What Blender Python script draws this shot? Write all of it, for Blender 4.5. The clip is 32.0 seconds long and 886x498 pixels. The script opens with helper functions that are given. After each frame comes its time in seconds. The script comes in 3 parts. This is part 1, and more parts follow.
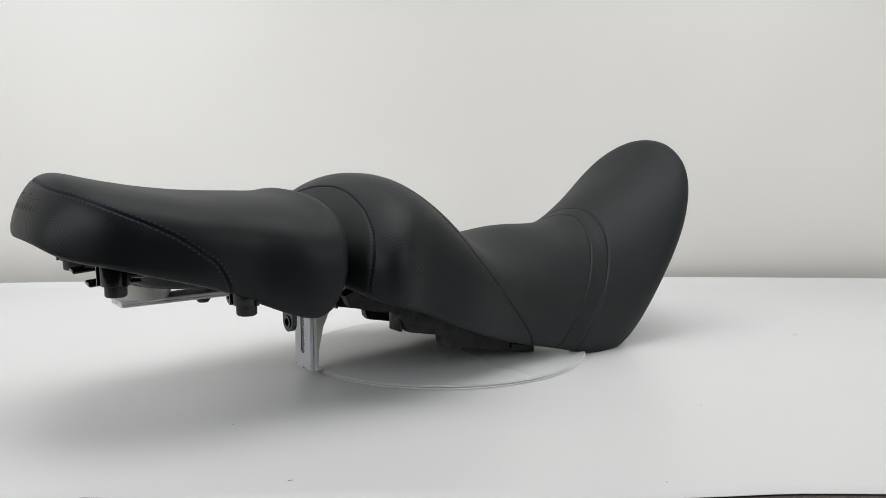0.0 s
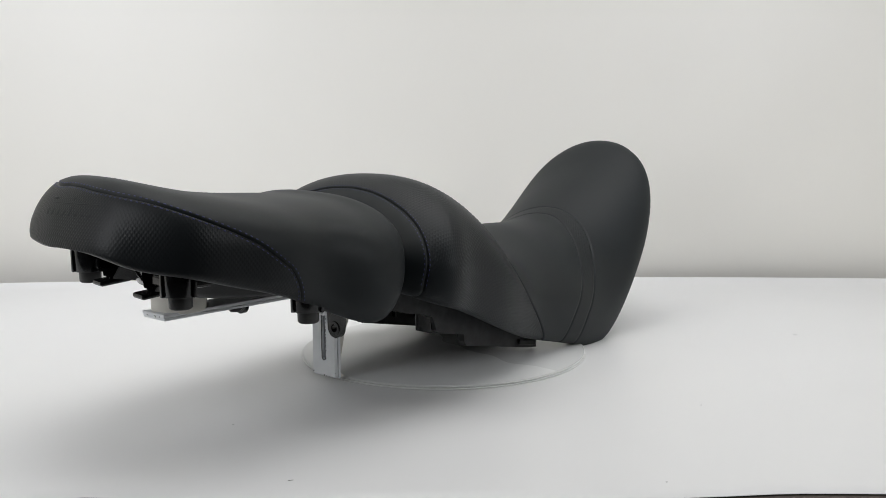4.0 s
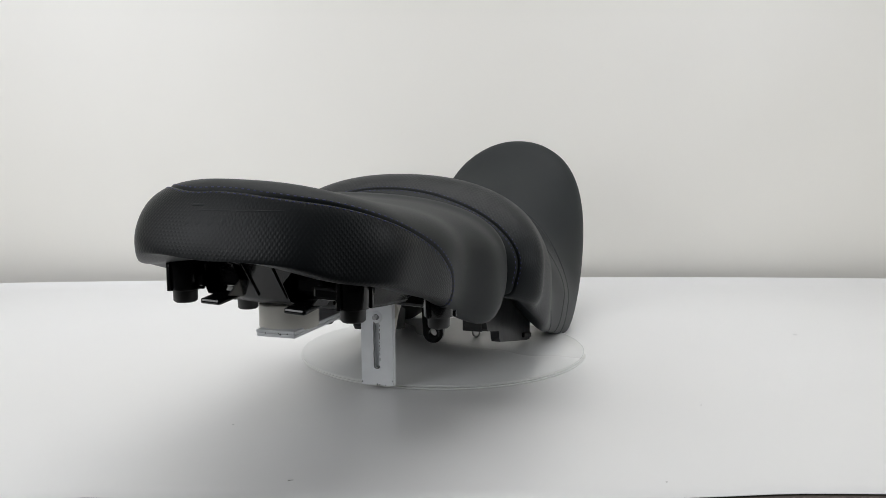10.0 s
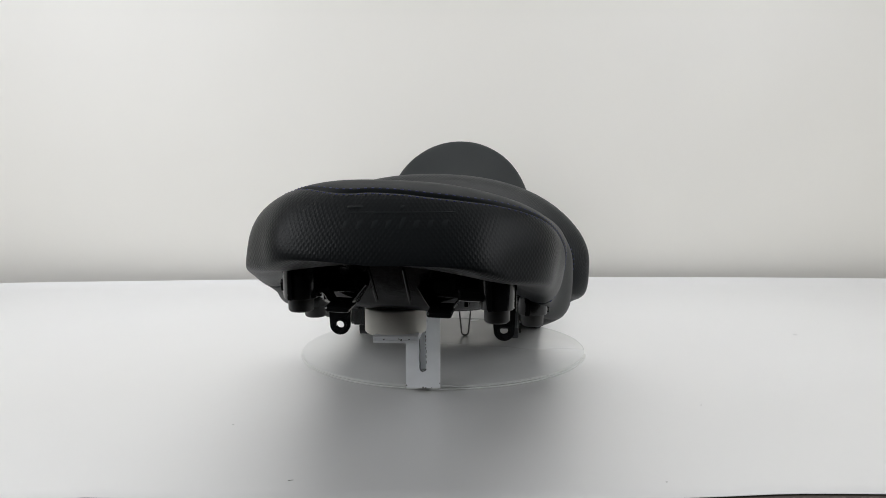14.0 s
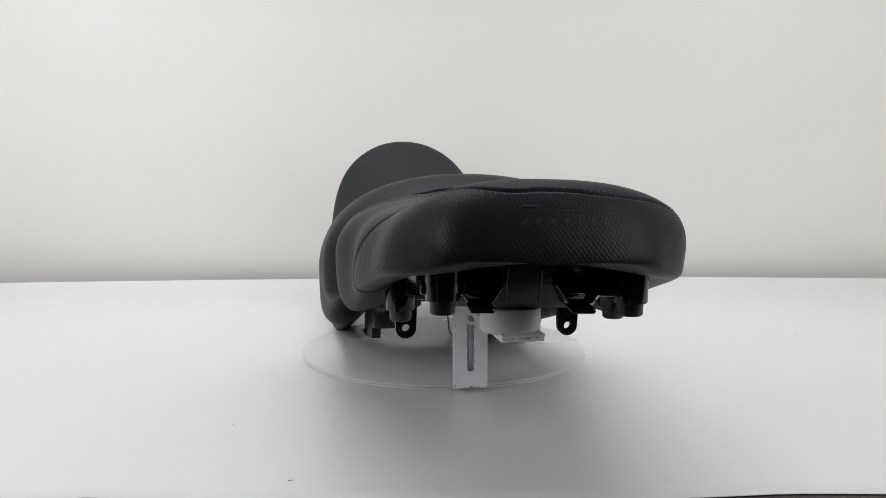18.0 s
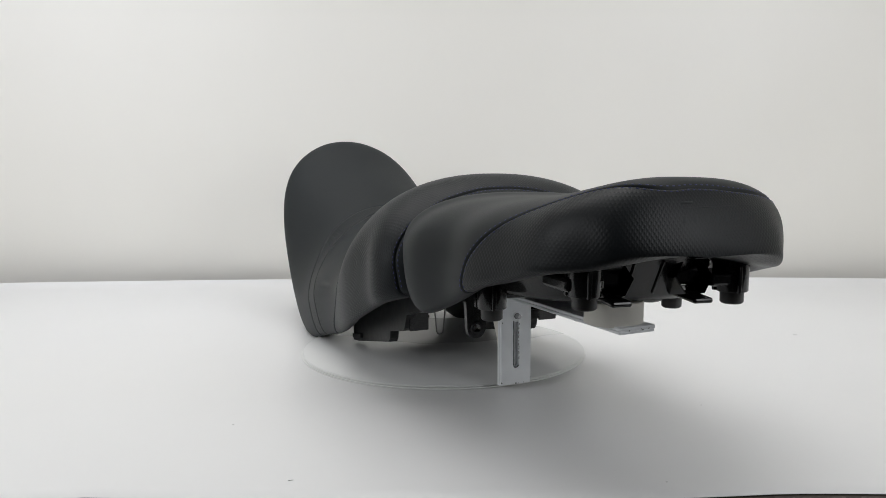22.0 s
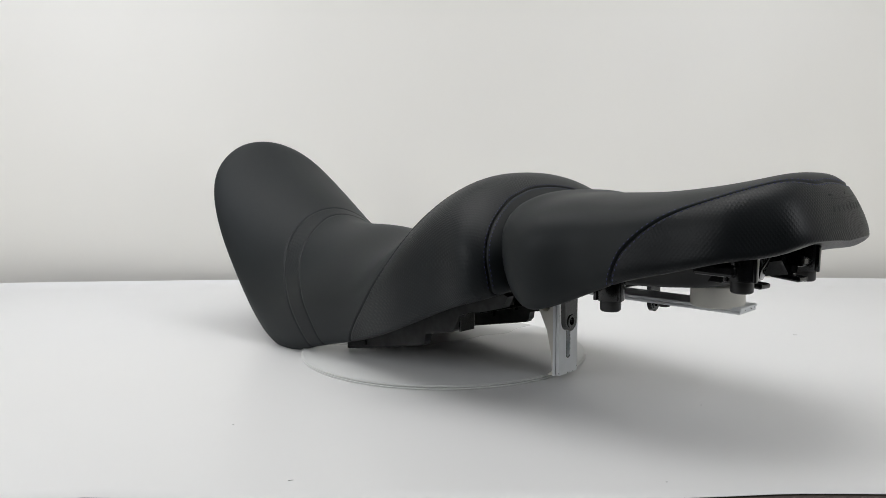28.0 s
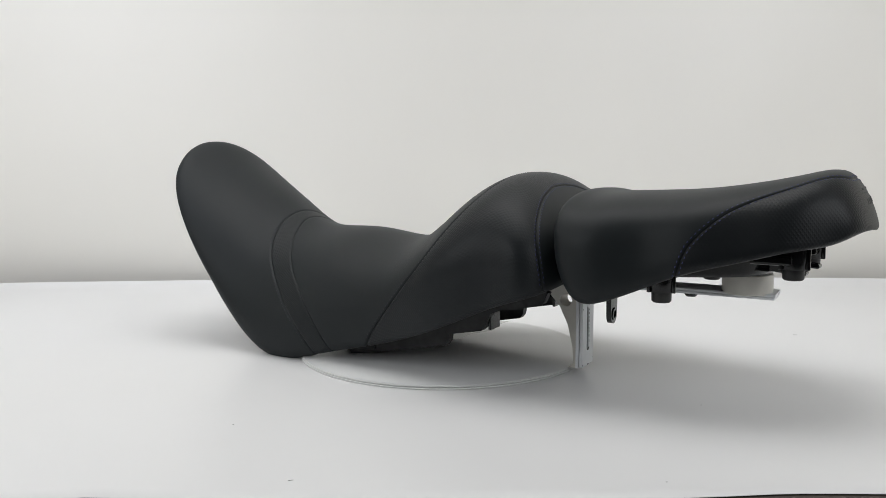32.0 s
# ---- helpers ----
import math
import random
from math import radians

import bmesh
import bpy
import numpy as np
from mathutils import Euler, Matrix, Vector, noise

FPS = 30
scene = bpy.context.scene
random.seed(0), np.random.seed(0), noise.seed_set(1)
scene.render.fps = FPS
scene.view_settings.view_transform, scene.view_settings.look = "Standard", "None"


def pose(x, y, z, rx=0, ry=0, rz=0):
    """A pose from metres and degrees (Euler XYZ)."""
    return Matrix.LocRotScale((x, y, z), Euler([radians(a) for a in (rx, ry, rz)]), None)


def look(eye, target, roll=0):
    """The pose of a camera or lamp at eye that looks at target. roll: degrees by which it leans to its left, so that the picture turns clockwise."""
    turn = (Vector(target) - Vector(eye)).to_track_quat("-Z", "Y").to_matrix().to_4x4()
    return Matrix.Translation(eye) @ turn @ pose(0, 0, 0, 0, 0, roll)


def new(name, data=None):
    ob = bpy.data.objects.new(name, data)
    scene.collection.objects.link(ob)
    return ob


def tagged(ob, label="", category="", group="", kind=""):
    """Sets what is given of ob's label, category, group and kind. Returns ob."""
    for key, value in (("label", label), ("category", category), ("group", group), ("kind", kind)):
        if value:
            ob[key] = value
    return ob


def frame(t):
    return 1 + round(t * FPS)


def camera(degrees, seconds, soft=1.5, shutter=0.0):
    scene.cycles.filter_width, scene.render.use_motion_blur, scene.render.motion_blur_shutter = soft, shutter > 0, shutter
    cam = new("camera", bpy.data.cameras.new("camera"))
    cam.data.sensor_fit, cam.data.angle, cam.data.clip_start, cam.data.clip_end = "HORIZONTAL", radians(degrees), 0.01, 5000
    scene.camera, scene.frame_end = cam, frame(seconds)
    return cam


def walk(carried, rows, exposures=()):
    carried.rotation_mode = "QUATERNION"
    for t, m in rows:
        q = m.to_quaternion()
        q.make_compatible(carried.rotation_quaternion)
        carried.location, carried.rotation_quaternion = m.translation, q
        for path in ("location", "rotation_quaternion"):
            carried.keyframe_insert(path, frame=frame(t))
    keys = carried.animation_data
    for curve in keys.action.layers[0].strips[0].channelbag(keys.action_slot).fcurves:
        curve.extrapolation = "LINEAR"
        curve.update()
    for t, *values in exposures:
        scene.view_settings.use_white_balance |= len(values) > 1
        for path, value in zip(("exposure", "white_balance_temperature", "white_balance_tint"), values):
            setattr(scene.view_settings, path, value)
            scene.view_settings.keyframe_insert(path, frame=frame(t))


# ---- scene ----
from mathutils.bvhtree import BVHTree

cam = camera(56.23, 32.0, 0.55)
S = 1.2                       # metres for one unit of the plan
EYE = look((0.0, -1.0 * S, 0.2456 * S), (0.0, 0.0, 0.1226 * S), -0.22)
walk(cam, [(0.0, EYE), (32.0, EYE)])

# the turntable's angle, degrees at seconds
TURN = [(0.0, -56.02), (4.0, -43.28), (8.0, -29.39), (12.0, -14.59), (16.0, 0.00), (20.0, 14.84), (24.0, 29.45), (28.0, 43.98), (32.0, 57.30)]


# ---- world and lights ----
world = bpy.data.worlds.new("room_air")
scene.world = world
world.use_nodes = True
world.node_tree.nodes["Background"].inputs[0].default_value = (1.0, 0.98, 0.95, 1)
world.node_tree.nodes["Background"].inputs[1].default_value = 0.02
scene.view_settings.exposure = 0.0


def area_lamp(name, eye, target, sx, sy, watts, colour, spread=180):
    data = bpy.data.lights.new(name, "AREA")
    data.shape, data.size, data.size_y = "RECTANGLE", sx, sy
    data.energy, data.color, data.spread = watts, colour, radians(spread)
    ob = new(name, data)
    ob.matrix_world = look(eye, target)
    return ob


area_lamp("ceiling_lamp", (-0.05, 0.02, 1.58), (-0.05, 0.02, 0.0), 1.8, 0.95, 5.5, (0.99, 0.99, 0.995), 105)
# unseen cool fills, added only to brighten the backdrop paper
for side, watts in ((-1, 1.7), (1, 1.2)):
    area_lamp("backdrop_fill", (side * 0.85, -0.5, 1.40), (side * 0.75 - 0.1, 0.66, 0.62), 0.6, 0.3, watts, (0.92, 0.975, 1.15), 90)
for side, watts in ((-1, 5.3), (1, 4.4)):
    area_lamp("side_lamp", (side * 1.02, -0.96, 0.68), (side * -0.05, 0.1, 0.2), 0.4, 0.8, watts, (0.975, 0.988, 1.01))


# ---- materials ----
def nodes(name):
    m = bpy.data.materials.new(name)
    m.use_nodes = True
    t = m.node_tree
    return m, t, t.nodes["Principled BSDF"]


def add(t, kind, **values):
    n = t.nodes.new(kind)
    for k, v in values.items():
        n.inputs[k.replace("_", " ")].default_value = v
    return n


def surface(name, colour, rough, metal=0.0, scale=60.0, spread=0.08, bump=0.05, depth=0.001, spec=0.5, stain=0.06):
    """Plain stuff with colour and roughness that vary at two sizes, and a fine relief."""
    m, t, b = nodes(name)
    geo = t.nodes.new("ShaderNodeTexCoord")
    fine = add(t, "ShaderNodeTexNoise", Scale=scale, Detail=6.0)
    broad = add(t, "ShaderNodeTexNoise", Scale=scale / 14, Detail=3.0)
    for n in (fine, broad):
        t.links.new(geo.outputs["Object"], n.inputs["Vector"])
    mix = t.nodes.new("ShaderNodeMix")
    mix.data_type = "RGBA"
    mix.inputs[6].default_value = (*[c * (1 - spread) for c in colour], 1)
    mix.inputs[7].default_value = (*[min(1, c * (1 + spread)) for c in colour], 1)
    t.links.new(fine.outputs[0], mix.inputs[0])
    mix2 = t.nodes.new("ShaderNodeMix")
    mix2.data_type, mix2.blend_type = "RGBA", "MULTIPLY"
    ramp = add(t, "ShaderNodeMapRange", From_Min=0.3, From_Max=0.7, To_Min=1 - stain, To_Max=1.0)
    t.links.new(broad.outputs[0], ramp.inputs[0])
    mix2.inputs[0].default_value = 1.0
    t.links.new(mix.outputs[2], mix2.inputs[6])
    t.links.new(ramp.outputs[0], mix2.inputs[7])
    t.links.new(mix2.outputs[2], b.inputs["Base Color"])
    rr = add(t, "ShaderNodeMapRange", To_Min=max(0.02, rough - 0.07), To_Max=min(1, rough + 0.07))
    t.links.new(broad.outputs[0], rr.inputs[0])
    t.links.new(rr.outputs[0], b.inputs["Roughness"])
    b.inputs["Metallic"].default_value = metal
    b.inputs["Specular IOR Level"].default_value = spec
    bp = add(t, "ShaderNodeBump", Strength=bump, Distance=depth)
    t.links.new(fine.outputs[0], bp.inputs["Height"])
    t.links.new(bp.outputs[0], b.inputs["Normal"])
    return m


def leather(name, colour, rough, pitch=0.0, relief=0.0, spec=0.25):
    """Black vinyl with a fine grain; with a pitch, embossed all over with small squares."""
    m, t, b = nodes(name)
    uv = t.nodes.new("ShaderNodeTexCoord")
    grain = add(t, "ShaderNodeTexVoronoi", Scale=900.0)
    broad = add(t, "ShaderNodeTexNoise", Scale=9.0, Detail=4.0)
    t.links.new(uv.outputs["UV"], grain.inputs["Vector"])
    t.links.new(uv.outputs["Object"], broad.inputs["Vector"])
    tone = t.nodes.new("ShaderNodeMix")
    tone.data_type = "RGBA"
    tone.inputs[6].default_value = (*[c * 0.85 for c in colour], 1)
    tone.inputs[7].default_value = (*[c * 1.15 for c in colour], 1)
    t.links.new(broad.outputs[0], tone.inputs[0])
    t.links.new(tone.outputs[2], b.inputs["Base Color"])
    rr = add(t, "ShaderNodeMapRange", To_Min=rough - 0.06, To_Max=rough + 0.06)
    t.links.new(broad.outputs[0], rr.inputs[0])
    t.links.new(rr.outputs[0], b.inputs["Roughness"])
    b.inputs["Specular IOR Level"].default_value = spec
    fine = add(t, "ShaderNodeBump", Strength=0.12, Distance=0.0003)
    t.links.new(grain.outputs["Distance"], fine.inputs["Height"])
    last = fine
    if pitch:
        turn = t.nodes.new("ShaderNodeMapping")
        turn.inputs["Rotation"].default_value = (0, 0, radians(45))
        turn.inputs["Scale"].default_value = (1, 0.74, 1)
        t.links.new(uv.outputs["UV"], turn.inputs["Vector"])
        sep = t.nodes.new("ShaderNodeSeparateXYZ")
        t.links.new(turn.outputs[0], sep.inputs[0])
        waves = []
        for i in (0, 1):
            mul = t.nodes.new("ShaderNodeMath")
            mul.operation = "MULTIPLY"
            mul.inputs[1].default_value = math.pi / pitch
            t.links.new(sep.outputs[i], mul.inputs[0])
            sine = t.nodes.new("ShaderNodeMath")
            sine.operation = "SINE"
            t.links.new(mul.outputs[0], sine.inputs[0])
            ab = t.nodes.new("ShaderNodeMath")
            ab.operation = "ABSOLUTE"
            t.links.new(sine.outputs[0], ab.inputs[0])
            waves.append(ab)
        low = t.nodes.new("ShaderNodeMath")
        low.operation = "MULTIPLY"
        for i in (0, 1):
            t.links.new(waves[i].outputs[0], low.inputs[i])
        dot = add(t, "ShaderNodeMapRange", From_Min=0.22, From_Max=0.85)
        dot.interpolation_type = "SMOOTHSTEP"
        t.links.new(low.outputs[0], dot.inputs[0])
        # the pressing is deep in places and nearly flat in others
        wear = add(t, "ShaderNodeTexNoise", Scale=17.0, Detail=2.0)
        t.links.new(uv.outputs["Object"], wear.inputs["Vector"])
        depth = add(t, "ShaderNodeMapRange", From_Min=0.38, From_Max=0.6, To_Min=-0.35, To_Max=-1.1)
        t.links.new(wear.outputs[0], depth.inputs[0])
        worn = t.nodes.new("ShaderNodeMath")
        worn.operation = "MULTIPLY"
        t.links.new(dot.outputs[0], worn.inputs[0])
        t.links.new(depth.outputs[0], worn.inputs[1])
        emboss = add(t, "ShaderNodeBump", Strength=relief, Distance=0.0011)
        t.links.new(worn.outputs[0], emboss.inputs["Height"])
        t.links.new(fine.outputs[0], emboss.inputs["Normal"])
        last = emboss
    t.links.new(last.outputs[0], b.inputs["Normal"])
    return m


VINYL = leather("black_vinyl", (0.0108, 0.0140, 0.0155), 0.52, spec=0.27)
EMBOSSED = leather("embossed_black_vinyl", (0.0090, 0.0110, 0.0125), 0.44, 0.0030, 0.19, 0.24)
HUMP = leather("embossed_black_vinyl_backrest", (0.0100, 0.0124, 0.0140), 0.46, 0.0035, 0.2, 0.25)
STRIP = leather("finely_embossed_black_vinyl", (0.0098, 0.0124, 0.0138), 0.48, 0.0026, 0.17)
PLASTIC = surface("black_plastic", (0.007, 0.0075, 0.008), 0.19, scale=120, bump=0.16, spec=0.4)
SCUFFED = surface("scuffed_black_plastic", (0.034, 0.035, 0.036), 0.4, scale=70, spread=0.9, bump=0.35, spec=0.2, stain=0.3)
RUBBER = surface("black_rubber", (0.008, 0.008, 0.008), 0.45, scale=200, bump=0.1)
BLUE = surface("blue_thread", (0.024, 0.031, 0.12), 0.6, scale=900)
DARK_THREAD = surface("dark_thread", (0.012, 0.013, 0.02), 0.6, scale=900)
WHITE_METAL = surface("white_painted_steel", (0.84, 0.86, 0.88), 0.42, scale=50, stain=0.08, bump=0.08)
CREAM = surface("cream_plastic", (0.72, 0.70, 0.64), 0.5, scale=60)
# one white board in two tones: lit rim, and a top darkened for the seat's shade
RIM = surface("white_board_edge", (0.86, 0.87, 0.86), 0.4, scale=90, spread=0.05, stain=0.1)
DISC_SHADED = surface("white_board_shaded", (0.77, 0.78, 0.78), 0.28, scale=30, spread=0.02, bump=0.02)
STEEL = surface("bare_steel", (0.45, 0.45, 0.46), 0.35, metal=0.9, scale=160, spread=0.2)
CHIP = surface("chipped_paint", (0.05, 0.05, 0.052), 0.6, scale=300, spread=0.5)
WOOD = surface("brown_table_wood", (0.085, 0.068, 0.058), 0.6, scale=25, spread=0.2)
WORN = surface("worn_steel_edge", (0.12, 0.125, 0.13), 0.5, metal=0.3, scale=220, spread=0.4)
TABLE = surface("white_table_laminate", (0.83, 0.833, 0.835), 0.34, scale=6, spread=0.015, bump=0.015, stain=0.03)
WALL = surface("white_backdrop_paper", (0.89, 0.870, 0.810), 0.75, scale=3, spread=0.015, bump=0.05, depth=0.004, stain=0.03)
FLOOR = surface("dark_floor", (0.06, 0.05, 0.045), 0.6, scale=12)
ROOM = surface("grey_room_paint", (0.12, 0.12, 0.12), 0.8, scale=8)
DUST = surface("grey_dust", (0.52, 0.52, 0.51), 0.9)


# ---- mesh helpers ----
def part(name, bm, material, parent, label="", smooth=True):
    """Links a bmesh as one mesh object under its thing or part."""
    me = bpy.data.meshes.new(name)
    bm.normal_update()
    bm.to_mesh(me)
    bm.free()
    return mesh_part(name, me, material, parent, label, smooth)


def mesh_part(name, me, material, parent, label="", smooth=True):
    me.materials.append(material)
    if smooth:
        me.shade_smooth()
    ob = new(name, me)
    ob.parent = parent
    if label:
        ob["label"] = label
    return ob


def sharp(ob, angle=35):
    """Keeps the hard edges hard."""
    ob.data.set_sharp_from_angle(angle=radians(angle))
    return ob


def thing(name, label, category, group=""):
    return tagged(new(name), label, category, group)


def box(bm, x, y, z, sx, sy, sz, m=None, bevel=0.0):
    """A box with its middle at x, y, z; m: a pose on top of that."""
    r = bmesh.ops.create_cube(bm, size=1.0)
    vs = r["verts"]
    bmesh.ops.scale(bm, vec=(sx, sy, sz), verts=vs)
    if bevel:
        es = list({e for v in vs for e in v.link_edges})
        r = bmesh.ops.bevel(bm, geom=es, offset=bevel, segments=2, affect="EDGES", profile=0.5)
        vs = list({v for f in r["faces"] for v in f.verts} | {v for v in vs if v.is_valid})
    bmesh.ops.transform(bm, matrix=Matrix.Translation((x, y, z)) @ (m or Matrix()), verts=vs)
    return vs


def lathe(bm, profile, centre, segments=40, m=None):
    """Turns a profile of (radius, height) about the upright through centre; closes it where the radius is nil."""
    rings = []
    for r, h in profile:
        if r < 1e-6:
            rings.append([bm.verts.new((0, 0, h))])
        else:
            rings.append([bm.verts.new((r * math.cos(2 * math.pi * i / segments), r * math.sin(2 * math.pi * i / segments), h)) for i in range(segments)])
    for a, b in zip(rings, rings[1:]):
        for i in range(segments):
            j = (i + 1) % segments
            if len(a) == 1:
                bm.faces.new((a[0], b[j], b[i])) if len(b) > 1 else None
            elif len(b) == 1:
                bm.faces.new((a[i], a[j], b[0]))
            else:
                bm.faces.new((a[i], a[j], b[j], b[i]))
    vs = [v for ring in rings for v in ring]
    bmesh.ops.transform(bm, matrix=Matrix.Translation(centre) @ (m or Matrix()), verts=vs)
    return vs


def prism(bm, outline, thick, m, holes=()):
    """A plate: its outline in its own x and z, its thickness along y; round holes as (x, z, radius)."""
    loops = [[bm.verts.new((x, -thick / 2, z)) for x, z in outline]]
    for hx, hz, hr in holes:
        n = 16
        loops.append([bm.verts.new((hx + hr * math.cos(2 * math.pi * i / n), -thick / 2, hz + hr * math.sin(2 * math.pi * i / n))) for i in range(n)])
    edges = []
    for lp in loops:
        edges += [bm.edges.new((lp[i], lp[(i + 1) % len(lp)])) for i in range(len(lp))]
    r = bmesh.ops.triangle_fill(bm, use_beauty=True, use_dissolve=False, edges=edges)
    faces = [f for f in r["geom"] if isinstance(f, bmesh.types.BMFace)]
    r = bmesh.ops.extrude_face_region(bm, geom=faces)
    top = [v for v in r["geom"] if isinstance(v, bmesh.types.BMVert)]
    bmesh.ops.translate(bm, vec=(0, thick, 0), verts=top)
    vs = [v for lp in loops for v in lp] + top
    bmesh.ops.recalc_face_normals(bm, faces=list({f for v in vs for f in v.link_faces}))
    bmesh.ops.transform(bm, matrix=m, verts=vs)
    return vs


def tube(name, points, radius, material, parent, label="", sides=8, cyclic=False):
    """A round wire along the points."""
    bm = bmesh.new()
    pts = [Vector(p) for p in points]
    n = len(pts)
    rings = []
    for i, p in enumerate(pts):
        a = pts[(i - 1) % n] if (cyclic or i) else p
        b = pts[(i + 1) % n] if (cyclic or i < n - 1) else p
        d = (b - a).normalized()
        side = d.orthogonal().normalized() if not rings else (side - d * side.dot(d)).normalized()
        up = d.cross(side)
        rings.append([bm.verts.new(p + radius * (side * math.cos(2 * math.pi * k / sides) + up * math.sin(2 * math.pi * k / sides))) for k in range(sides)])
    for i in range(n if cyclic else n - 1):
        a, b = rings[i], rings[(i + 1) % n]
        for k in range(sides):
            bm.faces.new((a[k], a[(k + 1) % sides], b[(k + 1) % sides], b[k]))
    if not cyclic:
        bm.faces.new(rings[0][::-1])
        bm.faces.new(rings[-1])
    bmesh.ops.recalc_face_normals(bm, faces=bm.faces)
    return part(name, bm, material, parent, label)


# ---- the upholstered forms ----
def spline(ys):
    """A natural cubic through values at even steps of 0..1; returns a function of an array."""
    ys = np.array(ys, float)
    n = len(ys)
    h = 1.0 / (n - 1)
    a, b = np.zeros((n, n)), np.zeros(n)
    a[0, 0] = a[-1, -1] = 1
    for i in range(1, n - 1):
        a[i, i - 1], a[i, i], a[i, i + 1] = h, 4 * h, h
        b[i] = 6 * (ys[i + 1] - 2 * ys[i] + ys[i - 1]) / h
    k = np.linalg.solve(a, b)

    def at(x):
        x = np.clip(x, 0, 1)
        i = np.clip((x / h).astype(int), 0, n - 2)
        d = x - i * h
        return ys[i] + d * ((ys[i + 1] - ys[i]) / h - h * (2 * k[i] + k[i + 1]) / 6) + d * d * k[i] / 2 + d ** 3 * (k[i + 1] - k[i]) / (6 * h)
    return at


class Cushion:
    """A padded form along its length: half-width, top and underside as smooth curves, with rounded sections between."""

    def __init__(self, ends, end_heights, width, top, under, crown, belly, waist, droop, stand, heel=0.0, least=1.6, sway=(0, 0, 0, 0), lean=(0, 0, 0, 0)):
        self.ends = ends
        self.width = spline([0, *width, 0])
        self.top = spline([end_heights[0], *top, end_heights[1]])
        self.under = spline([end_heights[0], *under, end_heights[1]])
        self.crown, self.belly, self.waist = spline(crown), spline(belly), spline(waist)
        self.droop, self.stand, self.heel, self.least = spline(droop), stand, heel, least
        self.sway, self.lean = spline(sway), spline(lean)

    def at(self, tau, phi):
        """Points for lengthwise tau (0..1) and round-the-section phi (radians, 0 on top), in metres."""
        v = self.ends[0] + (self.ends[1] - self.ends[0]) * (1 - np.cos(np.pi * tau)) / 2 - self.heel * np.exp(-(tau / 0.13) ** 2)
        zt, zb = self.top(tau), self.under(tau)
        zm = zb + (zt - zb) * np.clip(self.waist(tau), 0.12, 0.8)
        sn, cs = np.sin(phi), np.cos(phi)
        up = cs >= 0
        e = 2 / np.where(up, np.clip(self.crown(tau), self.least, 6), np.clip(self.belly(tau), 1.6, 6))
        u = self.width(tau) * np.sign(sn) * np.abs(sn) ** e
        hang = 1 + np.where(up, 0.0, self.droop(tau) * (np.abs(sn) ** (2 * e) - 0.6))
        z = zm + hang * np.where(up, zt - zm, zm - zb) * np.sign(cs) * np.abs(cs) ** e
        u = u + self.sway(tau) + self.lean(tau) * (z - zm)
        x0, yaw, roll = self.stand
        zc = z - 0.15
        u, z = u * np.cos(roll) + zc * np.sin(roll), 0.15 + zc * np.cos(roll) - u * np.sin(roll)
        w = v + 0.35
        return S * np.stack([x0 + u * np.cos(yaw) - w * np.sin(yaw), -0.35 + u * np.sin(yaw) + w * np.cos(yaw), z], -1)

    def normal(self, tau, phi):
        d = 1e-3
        a = self.at(np.clip(tau + d, 0, 1), phi) - self.at(np.clip(tau - d, 0, 1), phi)
        b = self.at(tau, phi + d) - self.at(tau, phi - d)
        n = np.cross(b, a)
        return n / np.maximum(np.linalg.norm(n, axis=-1, keepdims=True), 1e-12)


def girth(form, tau):
    """The share of the run from crown to keel, as a function of the angle, round the section at tau."""
    turn = np.concatenate([np.linspace(0, 1.4, 120)[:-1], np.linspace(1.4, 1.75, 600)[:-1], np.linspace(1.75, math.pi, 120)])
    runs = []
    for sign in (1, -1):
        p = form.at(np.full(len(turn), tau), sign * turn)
        runs.append(np.concatenate([[0], np.cumsum(np.linalg.norm(np.diff(p, axis=0), axis=-1))]))
    run = runs[0] + runs[1]
    return lambda phi: np.interp(np.abs((np.asarray(phi, float) + math.pi) % (2 * math.pi) - math.pi), turn, run / run[-1])


def seam(form, tau, near, far):
    """Where a seam lies along the length for the angle round the section: values at even steps from the crown to the keel, for either side."""
    share, sides = girth(form, tau), (spline(near), spline(far))

    def at(phi):
        f = share(phi)
        return np.where((np.asarray(phi, float) + math.pi) % (2 * math.pi) >= math.pi, sides[0](f), sides[1](f))
    return at


def round_section(form, count, reach=math.pi):
    """Angles evenly spaced by the run round a typical section."""
    near = np.concatenate([np.linspace(0, 1.4, 200)[:-1], np.linspace(1.4, 1.75, 800)[:-1], np.linspace(1.75, math.pi, 200)])
    p = form.at(np.full(len(near), 0.35), near)
    run = np.concatenate([[0], np.cumsum(np.linalg.norm(np.diff(p, axis=0), axis=-1))])
    half = np.interp(np.linspace(0, np.interp(reach, near, run), count // 2 + 1), run, near)
    return np.concatenate([-half[:0:-1], half])


